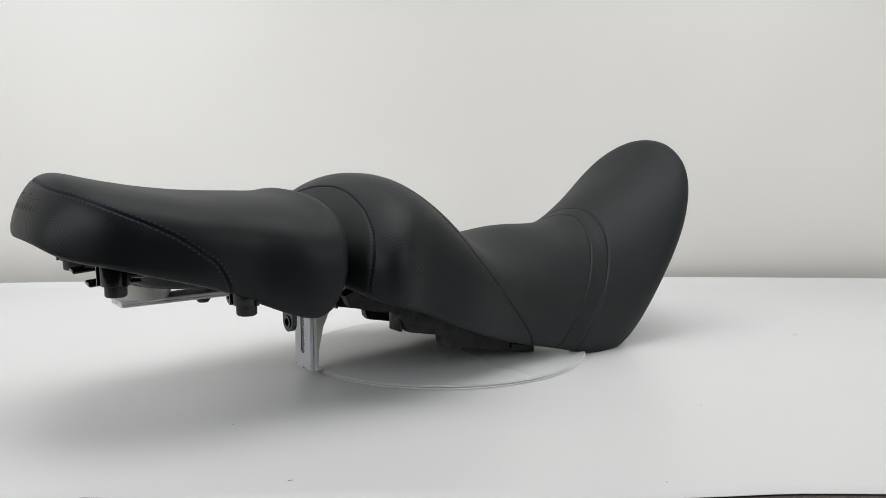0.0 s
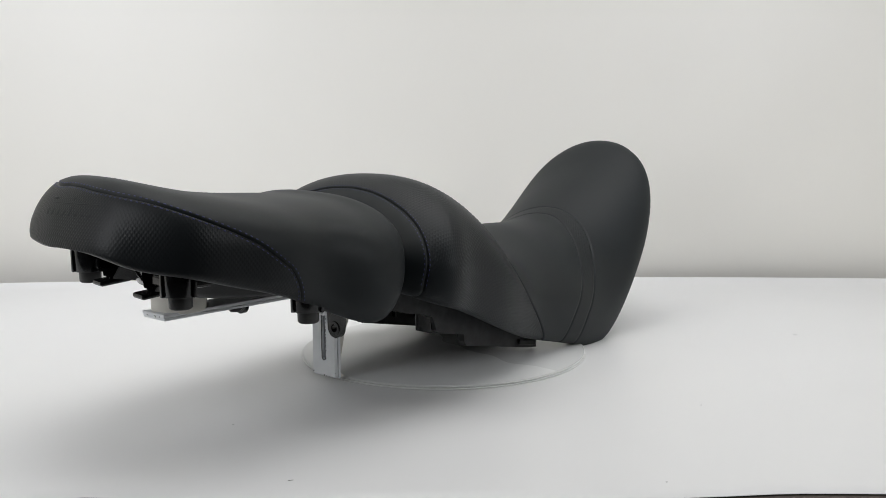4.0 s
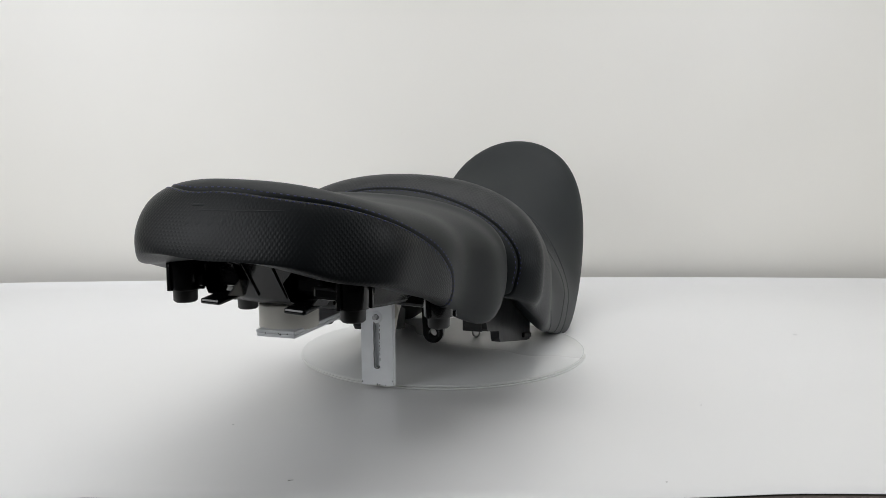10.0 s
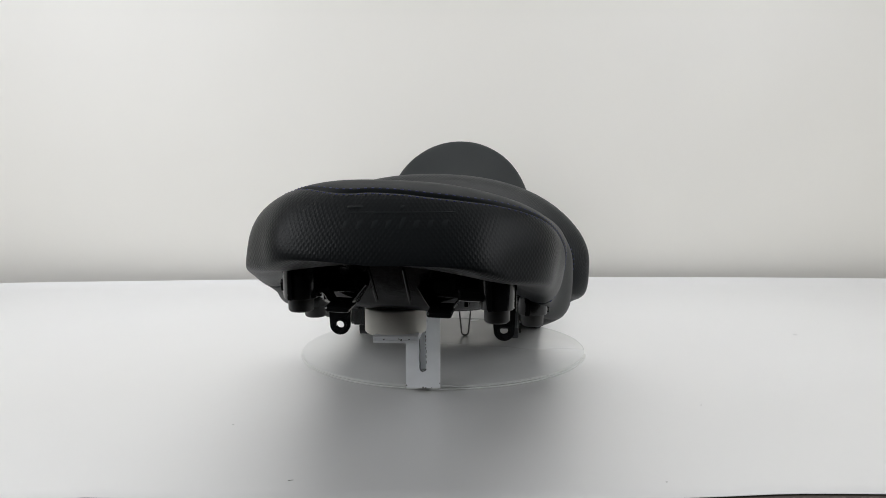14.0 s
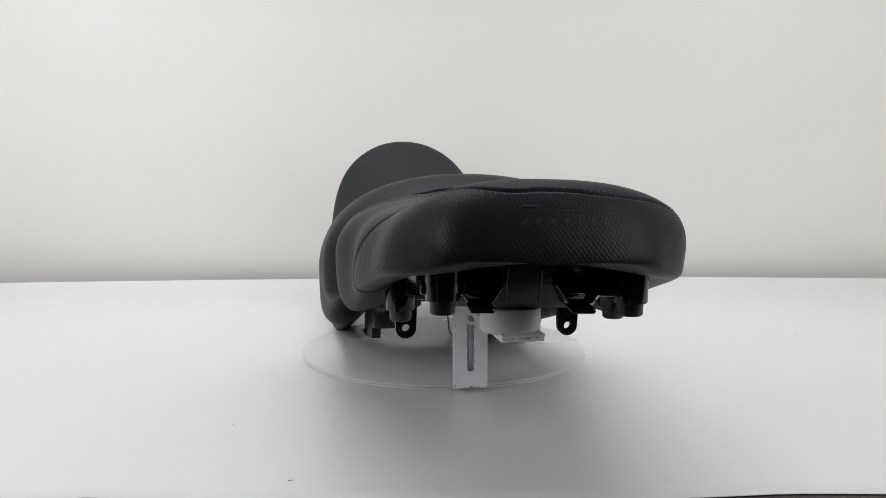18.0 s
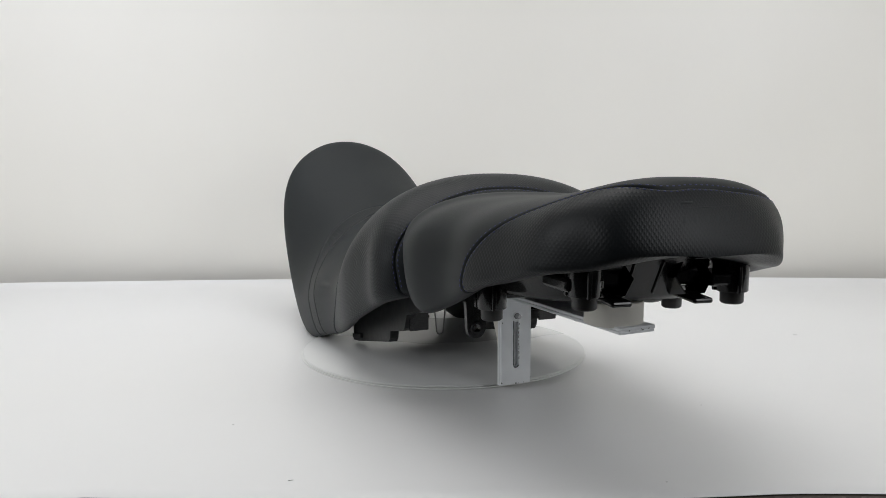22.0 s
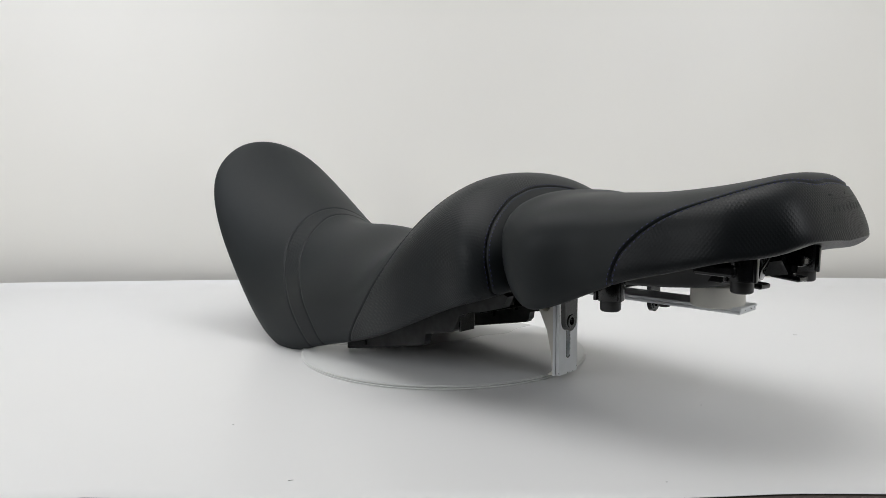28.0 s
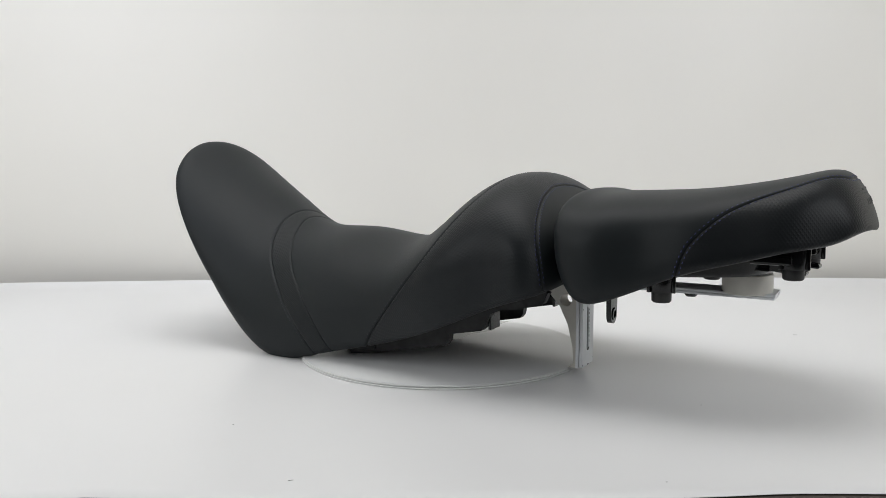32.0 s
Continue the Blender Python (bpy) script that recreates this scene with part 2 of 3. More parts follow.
def panel(name, form, lo, hi, rows, material, parent, label="", groove=(0.0019, 0.0019), cols=220, lay="wrap", width=0.0013):
    """One sewn panel between two seams, drawn in at its sewn edges; its texture runs in metres."""
    phi = round_section(form, cols)
    s = np.linspace(0, 1, rows)
    edge = np.array([0, 0.002, 0.005, 0.009, 0.014, 0.021, 0.031])
    s = np.concatenate([edge, s[(s > 0.036) & (s < 0.964)], 1 - edge[::-1]])
    a, b = lo(phi), hi(phi)
    tau = a[None] + (b - a)[None] * s[:, None]
    ph = np.repeat(phi[None], len(s), 0)
    p = form.at(tau, ph)
    n = form.normal(np.clip(tau, 0.004, 0.996), ph)
    along = np.concatenate([np.zeros((1, cols + 1)), np.cumsum(np.linalg.norm(np.diff(p, axis=0), axis=-1), 0)])
    left = along[-1:] - along

    def slant(edge, step):
        # how far the length runs askew to the seam
        a, b = np.gradient(edge, axis=0), step
        c = np.linalg.norm(np.cross(a, b), axis=-1) / np.maximum(np.linalg.norm(a, axis=-1) * np.linalg.norm(b, axis=-1), 1e-12)
        return np.clip(c, 0.25, 1)[None]

    near, far = along * slant(p[0], p[3] - p[0]), left * slant(p[-1], p[-1] - p[-4])
    dip = groove[0] * np.exp(-(near / width) ** 2) + groove[1] * np.exp(-(far / width) ** 2)
    p = p - n * dip[..., None]
    across = np.concatenate([np.zeros((len(s), 1)), np.cumsum(np.linalg.norm(np.diff(p, axis=1), axis=-1), 1)], 1)
    across = across - across[:, cols // 2:cols // 2 + 1]
    lift = along
    if lay == "section":
        # laid over the back: the run round each section, and the run along the crown
        ts, fs = np.linspace(0.02, 0.98, 120), np.linspace(0, np.pi, 181)
        tt, ff = np.meshgrid(ts, fs, indexing="ij")
        ring = form.at(tt, ff)
        girth = np.concatenate([np.zeros((120, 1)), np.cumsum(np.linalg.norm(np.diff(ring, axis=1), axis=-1), 1)], 1)
        line = ring[:, 0] * np.array([1, 1, 0.5])
        run = np.concatenate([[0], np.cumsum(np.linalg.norm(np.diff(line, axis=0), axis=-1))])
        ti = np.clip((tau - 0.02) / 0.96 * 119, 0, 118.999)
        fi = np.clip(np.abs(ph) / np.pi * 180, 0, 179.999)
        i0, j0 = ti.astype(int), fi.astype(int)
        a0, b0 = ti - i0, fi - j0
        across = (girth[i0, j0] * (1 - a0) * (1 - b0) + girth[i0 + 1, j0] * a0 * (1 - b0) + girth[i0, j0 + 1] * (1 - a0) * b0 + girth[i0 + 1, j0 + 1] * a0 * b0) * np.sign(ph)
        lift = np.interp(tau, ts, run)
    elif lay == "outline":
        # laid round the outline: the run along the widest line, and the height
        line = np.linspace(0, 0.8, 200)
        rim = form.at(np.concatenate([line[::-1], line[1:]]), np.concatenate([np.full(200, -np.pi / 2), np.full(199, np.pi / 2)]))
        run = np.concatenate([[0], np.cumsum(np.linalg.norm(np.diff(rim[:, :2], axis=0), axis=-1))])
        mid = form.at(np.array([0.45]), np.array([0.0]))[0]
        turn = np.arctan2(rim[:, 0] - mid[0], mid[1] - rim[:, 1])
        across = np.interp(np.arctan2(p[..., 0] - mid[0], mid[1] - p[..., 1]), turn, run)
        lift = p[..., 2]
    k, m = p.shape[:2]
    idx = np.arange(k * m).reshape(k, m)
    faces = np.stack([idx[:-1, :-1], idx[:-1, 1:], idx[1:, 1:], idx[1:, :-1]], -1).reshape(-1, 4)
    me = bpy.data.meshes.new(name)
    me.from_pydata(p.reshape(-1, 3).tolist(), [], faces.tolist())
    uv = me.uv_layers.new(name="UVMap")
    loop = np.empty(len(me.loops), np.int32)
    me.loops.foreach_get("vertex_index", loop)
    flat = np.stack([across, lift], -1).reshape(-1, 2)[loop]
    uv.data.foreach_set("uv", flat.ravel())
    me.update()
    return mesh_part(name, me, material, parent, label)


def stitches(name, form, line, shift, material, parent, label, reach=150, pitch=0.006, length=0.0036, radius=0.0006):
    """A row of short stitches beside a seam, shifted along the surface by so many metres."""
    phi = round_section(form, 1600, math.radians(reach))
    tau = line(phi)
    tau = np.clip(tau, 0.003, 0.997)
    base = form.at(tau, phi)
    n = form.normal(tau, phi)
    along = np.gradient(base, axis=0)
    side = np.cross(n, along)
    side = side / np.maximum(np.linalg.norm(side, axis=-1, keepdims=True), 1e-12)
    ahead = form.at(np.clip(tau + 0.004, 0, 1), phi) - base
    side = side * np.sign((side * ahead).sum(-1, keepdims=True))
    p = base + side * shift
    run = np.concatenate([[0], np.cumsum(np.linalg.norm(np.diff(p, axis=0), axis=-1))])
    verts, faces = [], []
    for s0 in np.arange(0.002, run[-1] - pitch, pitch):
        ends = [np.array([np.interp(s, run, p[:, i]) for i in range(3)]) for s in (s0, s0 + length)]
        nn = np.array([np.interp(s0, run, n[:, i]) for i in range(3)])
        d = ends[1] - ends[0]
        d = d / max(np.linalg.norm(d), 1e-9)
        side = np.cross(d, nn)
        o = len(verts)
        for f, lift, r in ((0.0, -1.3, 0.5), (0.25, -0.45, 1.0), (0.75, -0.45, 1.0), (1.0, -1.3, 0.5)):
            c = ends[0] + (ends[1] - ends[0]) * f + nn * radius * lift
            for k in range(5):
                w = 2 * math.pi * k / 5
                verts.append((c + radius * r * (side * math.cos(w) + nn * math.sin(w))).tolist())
        for i in range(3):
            for k in range(5):
                q = (k + 1) % 5
                faces.append((o + 5 * i + k, o + 5 * i + q, o + 5 * i + 5 + q, o + 5 * i + 5 + k))
    me = bpy.data.meshes.new(name)
    me.from_pydata(verts, [], faces)
    me.update()
    return mesh_part(name, me, material, parent, label)


def level(value):
    return lambda phi: np.full(np.shape(phi), float(value))


# ---- the white box: table, backdrop, sides, top and the dark room before it ----
GROUND, BACK, TOP = -0.003, 0.70, 1.62


def far_edge(x):
    """Where the white sheet ends at the back: nearly straight, bowed a little."""
    return 0.620 - 0.050 * ((x - 0.27) / 1.25) ** 2 * (1.0 if x < 0.27 else 2.2)


def table_top():
    """A thin white sheet: wavy at the front edge, curling up a little at the far edge."""
    bm = bmesh.new()
    rows = []
    for x in np.linspace(-1.25, 1.25, 126):
        y = -0.5235 + 0.0065 * math.exp(-((x + 0.305) / 0.04) ** 2) + 0.0085 * math.exp(-((x - 0.31) / (0.07 if x < 0.31 else 0.17)) ** 2)
        back = far_edge(x)
        run = [(y + 0.001, 0.0), (y + 0.02, 0.0)] + [(back - 0.085 * (1 - k / 8), 0.0095 * (k / 8) ** 2.2) for k in range(9)]
        rows.append([bm.verts.new((x, y + 0.001, GROUND - 0.0016)), bm.verts.new((x, y, GROUND - 0.0008))] + [bm.verts.new((x, a, GROUND + h)) for a, h in run]
                    + [bm.verts.new((x, a, GROUND + h - 0.0016)) for a, h in run[:1:-1]])
    n = len(rows[0])
    for a, b in zip(rows, rows[1:]):
        for i in range(n):
            bm.faces.new((a[i], b[i], b[(i + 1) % n], a[(i + 1) % n]))
    bmesh.ops.recalc_face_normals(bm, faces=bm.faces)
    ob = sharp(part("table_cover", bm, TABLE, None), 50)
    tagged(ob, "glossy white sheet covering the table, its edge slightly wavy", "table cover", kind="structure")


def slab(name, label, category, material, x, y, z, sx, sy, sz):
    bm = bmesh.new()
    box(bm, x, y, z, sx, sy, sz, bevel=0.004)
    ob = part(name, bm, material, None, smooth=False)
    return tagged(ob, label, category, kind="structure")


table_top()
slab("table", "brown wooden table under the white sheet", "table", WOOD, 0, 0.037, GROUND - 0.0225, 2.5, 1.13, 0.04)


def backdrop():
    """One sheet of white paper round the back and both sides of the table, bent softly in the corners."""
    plan = []
    for y in np.linspace(-0.52, 0.46, 14):
        plan.append((-1.20, y))
    for x in np.linspace(-1.15, 1.13, 110):
        edge = max(0.0, (abs(x + 0.03) - 0.93) / 0.23)
        plan.append((x, 0.632 - 0.15 * edge ** 3))
    for y in np.linspace(0.46, -0.52, 14):
        plan.append((1.18, y))
    plan = np.array(plan)
    along = np.gradient(plan, axis=0)
    out = np.stack([-along[:, 1], along[:, 0]], -1)
    out /= np.linalg.norm(out, axis=1, keepdims=True)
    bm = bmesh.new()
    zs = [-0.045, *np.linspace(0.0, 0.9, 37), 1.0, 1.2, 1.4, 1.62]

    def fold(x, z):
        # one soft slanting crease and a few shallow hanging waves
        d = ((x - 0.694) * 0.304 - (z - 0.245) * 0.191) / 0.359
        hang = 0.0035 * math.sin(7.3 * x + 1.2) + 0.002 * math.sin(17 * x + 2.0 * z)
        return hang * min(1.0, max(0.0, z / 0.25)) + 0.005 * math.tanh(d / 0.05) * min(1.0, max(0.0, (z - 0.12) / 0.2))

    rows = []
    for i, (x, y) in enumerate(plan):
        ox, oy = out[i] * 0.004
        face = [(x, y + 0.0165 + 0.006 * math.sin(3 * z + x * 4.4) + fold(x, z), z) for z in zs]
        rows.append([bm.verts.new(p) for p in face] + [bm.verts.new((p[0] + ox, p[1] + oy, p[2])) for p in face[::-1]])
    n = 2 * len(zs)
    for a, c in zip(rows, rows[1:]):
        for k in range(n):
            bm.faces.new((a[k], c[k], c[(k + 1) % n], a[(k + 1) % n]))
    bmesh.ops.recalc_face_normals(bm, faces=bm.faces)
    ob = sharp(part("wall_back", bm, WALL, None), 60)
    return tagged(ob, "curved white paper backdrop round the table", "backdrop", kind="structure")


backdrop()
slab("ceiling", "white top panel of the photo box", "ceiling", WALL, 0, -0.05, TOP + 0.02, 2.4, 1.6, 0.04)
slab("floor", "dark workshop floor before the table", "floor", FLOOR, 0, -1.6, -0.78, 5.0, 5.2, 0.06)
slab("wall_room_front", "grey room wall", "wall", ROOM, 0, -4.1, 0.9, 5.0, 0.1, 3.4)
slab("wall_room_left", "grey room wall", "wall", ROOM, -2.5, -1.6, 0.9, 0.1, 5.2, 3.4)
slab("wall_room_right", "grey room wall", "wall", ROOM, 2.5, -1.6, 0.9, 0.1, 5.2, 3.4)
slab("ceiling_room", "grey room ceiling", "ceiling", ROOM, 0, -1.6, 2.6, 5.0, 5.2, 0.1)
slab("wall_room_back", "grey room wall", "wall", ROOM, 0, 0.95, 0.9, 5.0, 0.1, 3.4)


def speck(x, y, length, turn):
    bm = bmesh.new()
    box(bm, x, y, GROUND + 0.0003, length, 0.0008, 0.0005, pose(0, 0, 0, 0, 0, turn), bevel=0.0002)
    return tagged(part("lint", bm, DUST, None), "tiny grey lint lying on the white table", "lint", "lint on the table")


for x, y, length, turn in ((-0.138, -0.484, 0.005, 20), (0.298, -0.27, 0.0018, 0), (0.199, -0.491, 0.0018, 0), (0.557, 0.087, 0.006, -15), (-0.228, -0.331, 0.0018, 0)):
    speck(x, y, length, turn)


# ---- the turntable with its bracket ----
def turntable():
    t = thing("turntable", "round white turntable disc with a slotted steel bracket and arm", "turntable")
    r = 0.1728 * S
    # the thin top layer is added to carry the darker, shaded tone inside the rim
    for name, inset, low, high, stuff in (("lower_disc", 0.0, 0.0003, 0.0022, RIM), ("spacer", 0.003, 0.0022, 0.0033, DISC_SHADED), ("upper_disc", 0.0008, 0.0033, 0.005, RIM), ("shaded_top", 0.0022, 0.005, 0.0055, DISC_SHADED)):
        bm = bmesh.new()
        q = r - inset
        lathe(bm, [(0, low), (q - 0.0022, low), (q, low + 0.0007), (q, high - 0.0002), (q - 0.0003, high), (0, high)], (0, 0, GROUND), 128)
        sharp(part(name, bm, stuff, t))
    # upright slotted bar
    yaw = 3.4
    m = pose(0.0032 * S, -0.1865 * S, 0, 0, 0, yaw)
    w, h = 0.0172 * S, 0.1 * S
    slot = []
    for i in range(9):
        a = math.pi * i / 8
        slot.append((0.0035 * math.cos(a), 0.089 + 0.0035 * math.sin(a)))
    for i in range(9):
        a = math.pi + math.pi * i / 8
        slot.append((0.0035 * math.cos(a), 0.030 + 0.0035 * math.sin(a)))
    bm = bmesh.new()
    outline = [(-w + 0.0008, 0.0055), (w - 0.0008, 0.0055), (w, 0.0063), (w, h), (-w, h), (-w, 0.0063)]
    front = [bm.verts.new((x, -0.0025, z)) for x, z in outline]
    ring = [bm.verts.new((x, -0.0025, z)) for x, z in slot]
    edges = [bm.edges.new((lp[i], lp[(i + 1) % len(lp)])) for lp in (front, ring) for i in range(len(lp))]
    g = bmesh.ops.triangle_fill(bm, use_beauty=True, edges=edges)
    faces = [f for f in g["geom"] if isinstance(f, bmesh.types.BMFace)]
    g = bmesh.ops.extrude_face_region(bm, geom=faces)
    bmesh.ops.translate(bm, vec=(0, 0.004, 0), verts=[v for v in g["geom"] if isinstance(v, bmesh.types.BMVert)])
    bmesh.ops.recalc_face_normals(bm, faces=bm.faces)
    bmesh.ops.transform(bm, matrix=m, verts=bm.verts)
    up = part("upright", bm, WHITE_METAL, t, "white-painted slotted steel bar", smooth=False)
    # scraped lip along one side and the foot of the slot, broken scratches along the other
    rim = [(-0.0037, z) for z in np.linspace(0.086, 0.031, 12)] + [(0.0037 * math.cos(a), 0.030 + 0.0038 * math.sin(a)) for a in np.linspace(math.pi, 2 * math.pi - 0.3, 9)]
    tube("slot_rim", [m @ Vector((x + 0.0002 * math.sin(900 * z), -0.0025, z)) for x, z in rim], 0.0007, WORN, up, "scraped bare edge of the slot", 6)
    rng = random.Random(5)
    z = 0.036
    while z < 0.082:
        length = rng.uniform(0.0012, 0.0045)
        x = 0.0038 + rng.uniform(-0.0003, 0.0003)
        tube("scratch", [m @ Vector((x, -0.0024, z)), m @ Vector((x + rng.uniform(-0.0003, 0.0003), -0.0024, z + length))], 0.00045, CHIP, up, "dark scratch in the paint", 5)
        z += length + rng.uniform(0.0005, 0.0035)
    # chips where the bare steel shows, at the foot and the edges
    for x, z, s in ((-w + 0.0006, 0.0085, 0.001), (0.0, 0.0062, 0.0011), (0.0032, 0.006, 0.0007), (0.0105, 0.0061, 0.0005), (w - 0.0005, 0.0115, 0.0006), (-w + 0.0014, 0.083, 0.0008), (0.0105, 0.112, 0.0006)):
        bm = bmesh.new()
        lathe(bm, [(s, 0), (s * 0.7, 0.0002), (0, 0.0002)], (x, -0.0025, z), 7, pose(0, 0, 0, 90))
        bmesh.ops.transform(bm, matrix=m, verts=bm.verts)
        part("paint_chip", bm, CHIP, up, "dark chip in the white paint", smooth=False)
    # second bar behind, seen on edge
    bm = bmesh.new()
    box(bm, 0, 0.0052, h / 2 + 0.001, w * 2, 0.0044, h - 0.006, bevel=0.0007)
    bmesh.ops.transform(bm, matrix=m, verts=bm.verts)
    part("back_bar", bm, WHITE_METAL, t, smooth=False)
    # bolt at the head of the slot: washer and stud
    bm = bmesh.new()
    lathe(bm, [(0.0028, 0), (0.0072, 0), (0.0074, 0.0006), (0.0068, 0.0012), (0.0028, 0.0012)], (0, -0.0026, 0.0905), 24, pose(0, 0, 0, 90))
    bmesh.ops.transform(bm, matrix=m, verts=bm.verts)
    bolt = sharp(part("bolt", bm, WHITE_METAL, t, "painted washer under a small steel stud"))
    bm = bmesh.new()
    lathe(bm, [(0.0029, 0), (0.0029, 0.0072), (0.0022, 0.008), (0, 0.008)], (0, -0.0026, 0.0905), 16, pose(0, 0, 0, 90))
    bmesh.ops.transform(bm, matrix=m, verts=bm.verts)
    sharp(part("stud", bm, STEEL, bolt, "short steel stud"))
    ring = [m @ Vector((0.0031 * math.cos(a), -0.0038, 0.0905 + 0.0031 * math.sin(a))) for a in np.linspace(0, 2 * math.pi, 17)[:-1]]
    tube("stud_seat", ring, 0.0005, CHIP, bolt, "", 5, True)
    # curved web behind the bar
    out = [(0.0076, 0.0024), (0.0205, 0.0024), (0.0125, 0.008), (0.014, 0.03), (0.021, 0.06), (0.033, 0.085), (0.05, 0.103), (0.062, 0.112), (0.0076, 0.112)]
    bm = bmesh.new()
    prism(bm, out, 0.028, m @ pose(0, 0, 0, 0, 0, 90), [(0.024, 0.093, 0.0085)])
    part("gusset", bm, CREAM, t, "curved off-white web with a round hole", smooth=False)
    # arm and spool
    arm = pose(0.0062 * S, -0.284 * S, 0.1001 * S, 0, 0, yaw)
    for name, z, high in (("arm", 0.0014, 0.0036), ("arm_backing", -0.0022, 0.0032)):
        bm = bmesh.new()
        box(bm, 0, 0.001 if z < 0 else 0, z, 0.0345 * S, 0.199 * S, high, bevel=0.0009)
        bmesh.ops.transform(bm, matrix=arm, verts=bm.verts)
        bar = part(name, bm, WHITE_METAL, t, "flat white-painted steel arm", smooth=False)
    for x, z, s in ((-0.0105, 0.0, 0.0007), (0.0035, 0.0006, 0.0006), (0.0055, -0.0003, 0.0009), (0.0128, 0.0004, 0.0007)):
        bm = bmesh.new()
        lathe(bm, [(s, 0), (s * 0.7, 0.0003), (0, 0.0003)], (x, -0.0995 * S - 0.0001, z), 7, pose(0, 0, 0, 90))
        bmesh.ops.transform(bm, matrix=arm, verts=bm.verts)
        part("paint_chip", bm, CHIP, bar, "dark chip in the white paint", smooth=False)
    # nut under the arm
    bm = bmesh.new()
    lathe(bm, [(0, -0.0075), (0.006, -0.0068), (0.0085, -0.0035), (0.0088, 0), (0, 0)], (0.0098 * S, -0.2988 * S, 0.1001 * S - 0.0037), 18)
    part("arm_nut", bm, RUBBER, t, "black domed nut")
    bm = bmesh.new()
    rr = 0.0243 * S
    lathe(bm, [(0, 0), (rr - 0.001, 0), (rr, 0.001), (rr, 0.0228), (rr - 0.001, 0.0238), (rr * 0.6, 0.0238), (rr * 0.58, 0.02), (0, 0.02)], (0.0074 * S, -0.355 * S, 0.101 * S), 56)
    sharp(part("spool", bm, CREAM, t, "short cream plastic drum"))
    return t


# ---- the passenger seat ----
PILLION = Cushion((-0.4665, -0.1904), (0.1685, 0.1452),
                  (0.06064, 0.08697, 0.1104, 0.1189, 0.1268, 0.1265, 0.1378, 0.1382, 0.1127),
                  (0.1949, 0.2212, 0.2196, 0.2114, 0.2049, 0.2014, 0.1997, 0.1999, 0.1956),
                  (0.1679, 0.158, 0.1518, 0.1417, 0.1296, 0.1098, 0.08807, 0.08465, 0.1196),
                  (0.9982, 3.098, 2.782, 2.404), (3.952, 3.878, 3.12, 1.967), (0.1973, 0.157, 0.4628, 0.3875), (0.2145, 2.207, 1.813, -0.3566),
                  (0.01337, -0.002902, 0.034), 0, 1.6, (-0.003814, 0.002957, -0.003438, 0.002809), (-0.5381, 0.1241, 0.00348, -0.1444))
PILLION_SEAM = seam(PILLION, 0.4, (0.1748, 0.1747, 0.1752, 0.1765, 0.1796, 0.1914, 0.2260, 0.3197, 0.4183, 0.4760, 0.5229, 0.5503, 0.5684, 0.5783, 0.5825, 0.5828, 0.5806, 0.5771, 0.5731),
                    (0.1748, 0.1743, 0.1719, 0.1738, 0.1854, 0.2191, 0.2950, 0.3902, 0.4471, 0.4831, 0.5090, 0.5274, 0.5403, 0.5497, 0.5564, 0.5615, 0.5656, 0.5694, 0.5731))


def bumper(name, x, y, z, parent, up=0.03):
    """A ribbed plastic socket with a rubber buffer in it; x, y, z: the buffer's lowest point, plan units."""
    bm = bmesh.new()
    p = (x * S, y * S, z * S)
    lathe(bm, [(0.0085, 0.012), (0.0145, 0.012), (0.0152, 0.013), (0.0155, 0.03), (0.0165, up * S + 0.012), (0, up * S + 0.012)], p, 24)
    for a in (0.4, 2.4, 4.4):
        box(bm, p[0] + 0.0162 * math.cos(a), p[1] + 0.0162 * math.sin(a), p[2] + 0.027, 0.004, 0.004, 0.03, bevel=0.0006)
    socket = part(name, bm, PLASTIC, parent)
    sharp(socket)
    bm = bmesh.new()
    lathe(bm, [(0, 0), (0.0095, 0), (0.0112, 0.0016), (0.0115, 0.013), (0, 0.013)], p, 24)
    sharp(part("rubber_buffer", bm, RUBBER, socket, "black rubber buffer"), 50)


def lug(name, x, y, z, parent, turn):
    """A hanging tab with a bolt hole; x, y, z: the hole's middle, plan units."""
    out = []
    for i in range(13):
        a = math.pi + math.pi * i / 12
        out.append((0.0115 * math.cos(a), 0.0115 * math.sin(a)))
    out += [(0.0125, 0.02), (0.015, 0.06), (-0.015, 0.06), (-0.0125, 0.02)]
    bm = bmesh.new()
    prism(bm, out, 0.006, pose(x * S, y * S, z * S, 0, 0, turn), [(0, 0.0, 0.0045)])
    tab = part(name, bm, PLASTIC, parent, smooth=False)
    bm = bmesh.new()
    lathe(bm, [(0.0047, -0.0042), (0.0072, -0.0042), (0.0078, -0.0034), (0.0078, 0.0034), (0.0072, 0.0042), (0.0047, 0.0042), (0.0047, -0.0042)], (0, 0, 0), 20, pose(0, 0, 0, 90))
    bmesh.ops.recalc_face_normals(bm, faces=bm.faces)
    bmesh.ops.transform(bm, matrix=pose(x * S, y * S, z * S, 0, 0, turn), verts=bm.verts)
    sharp(part("boss", bm, PLASTIC, tab, "raised collar round the bolt hole"))
    return tab


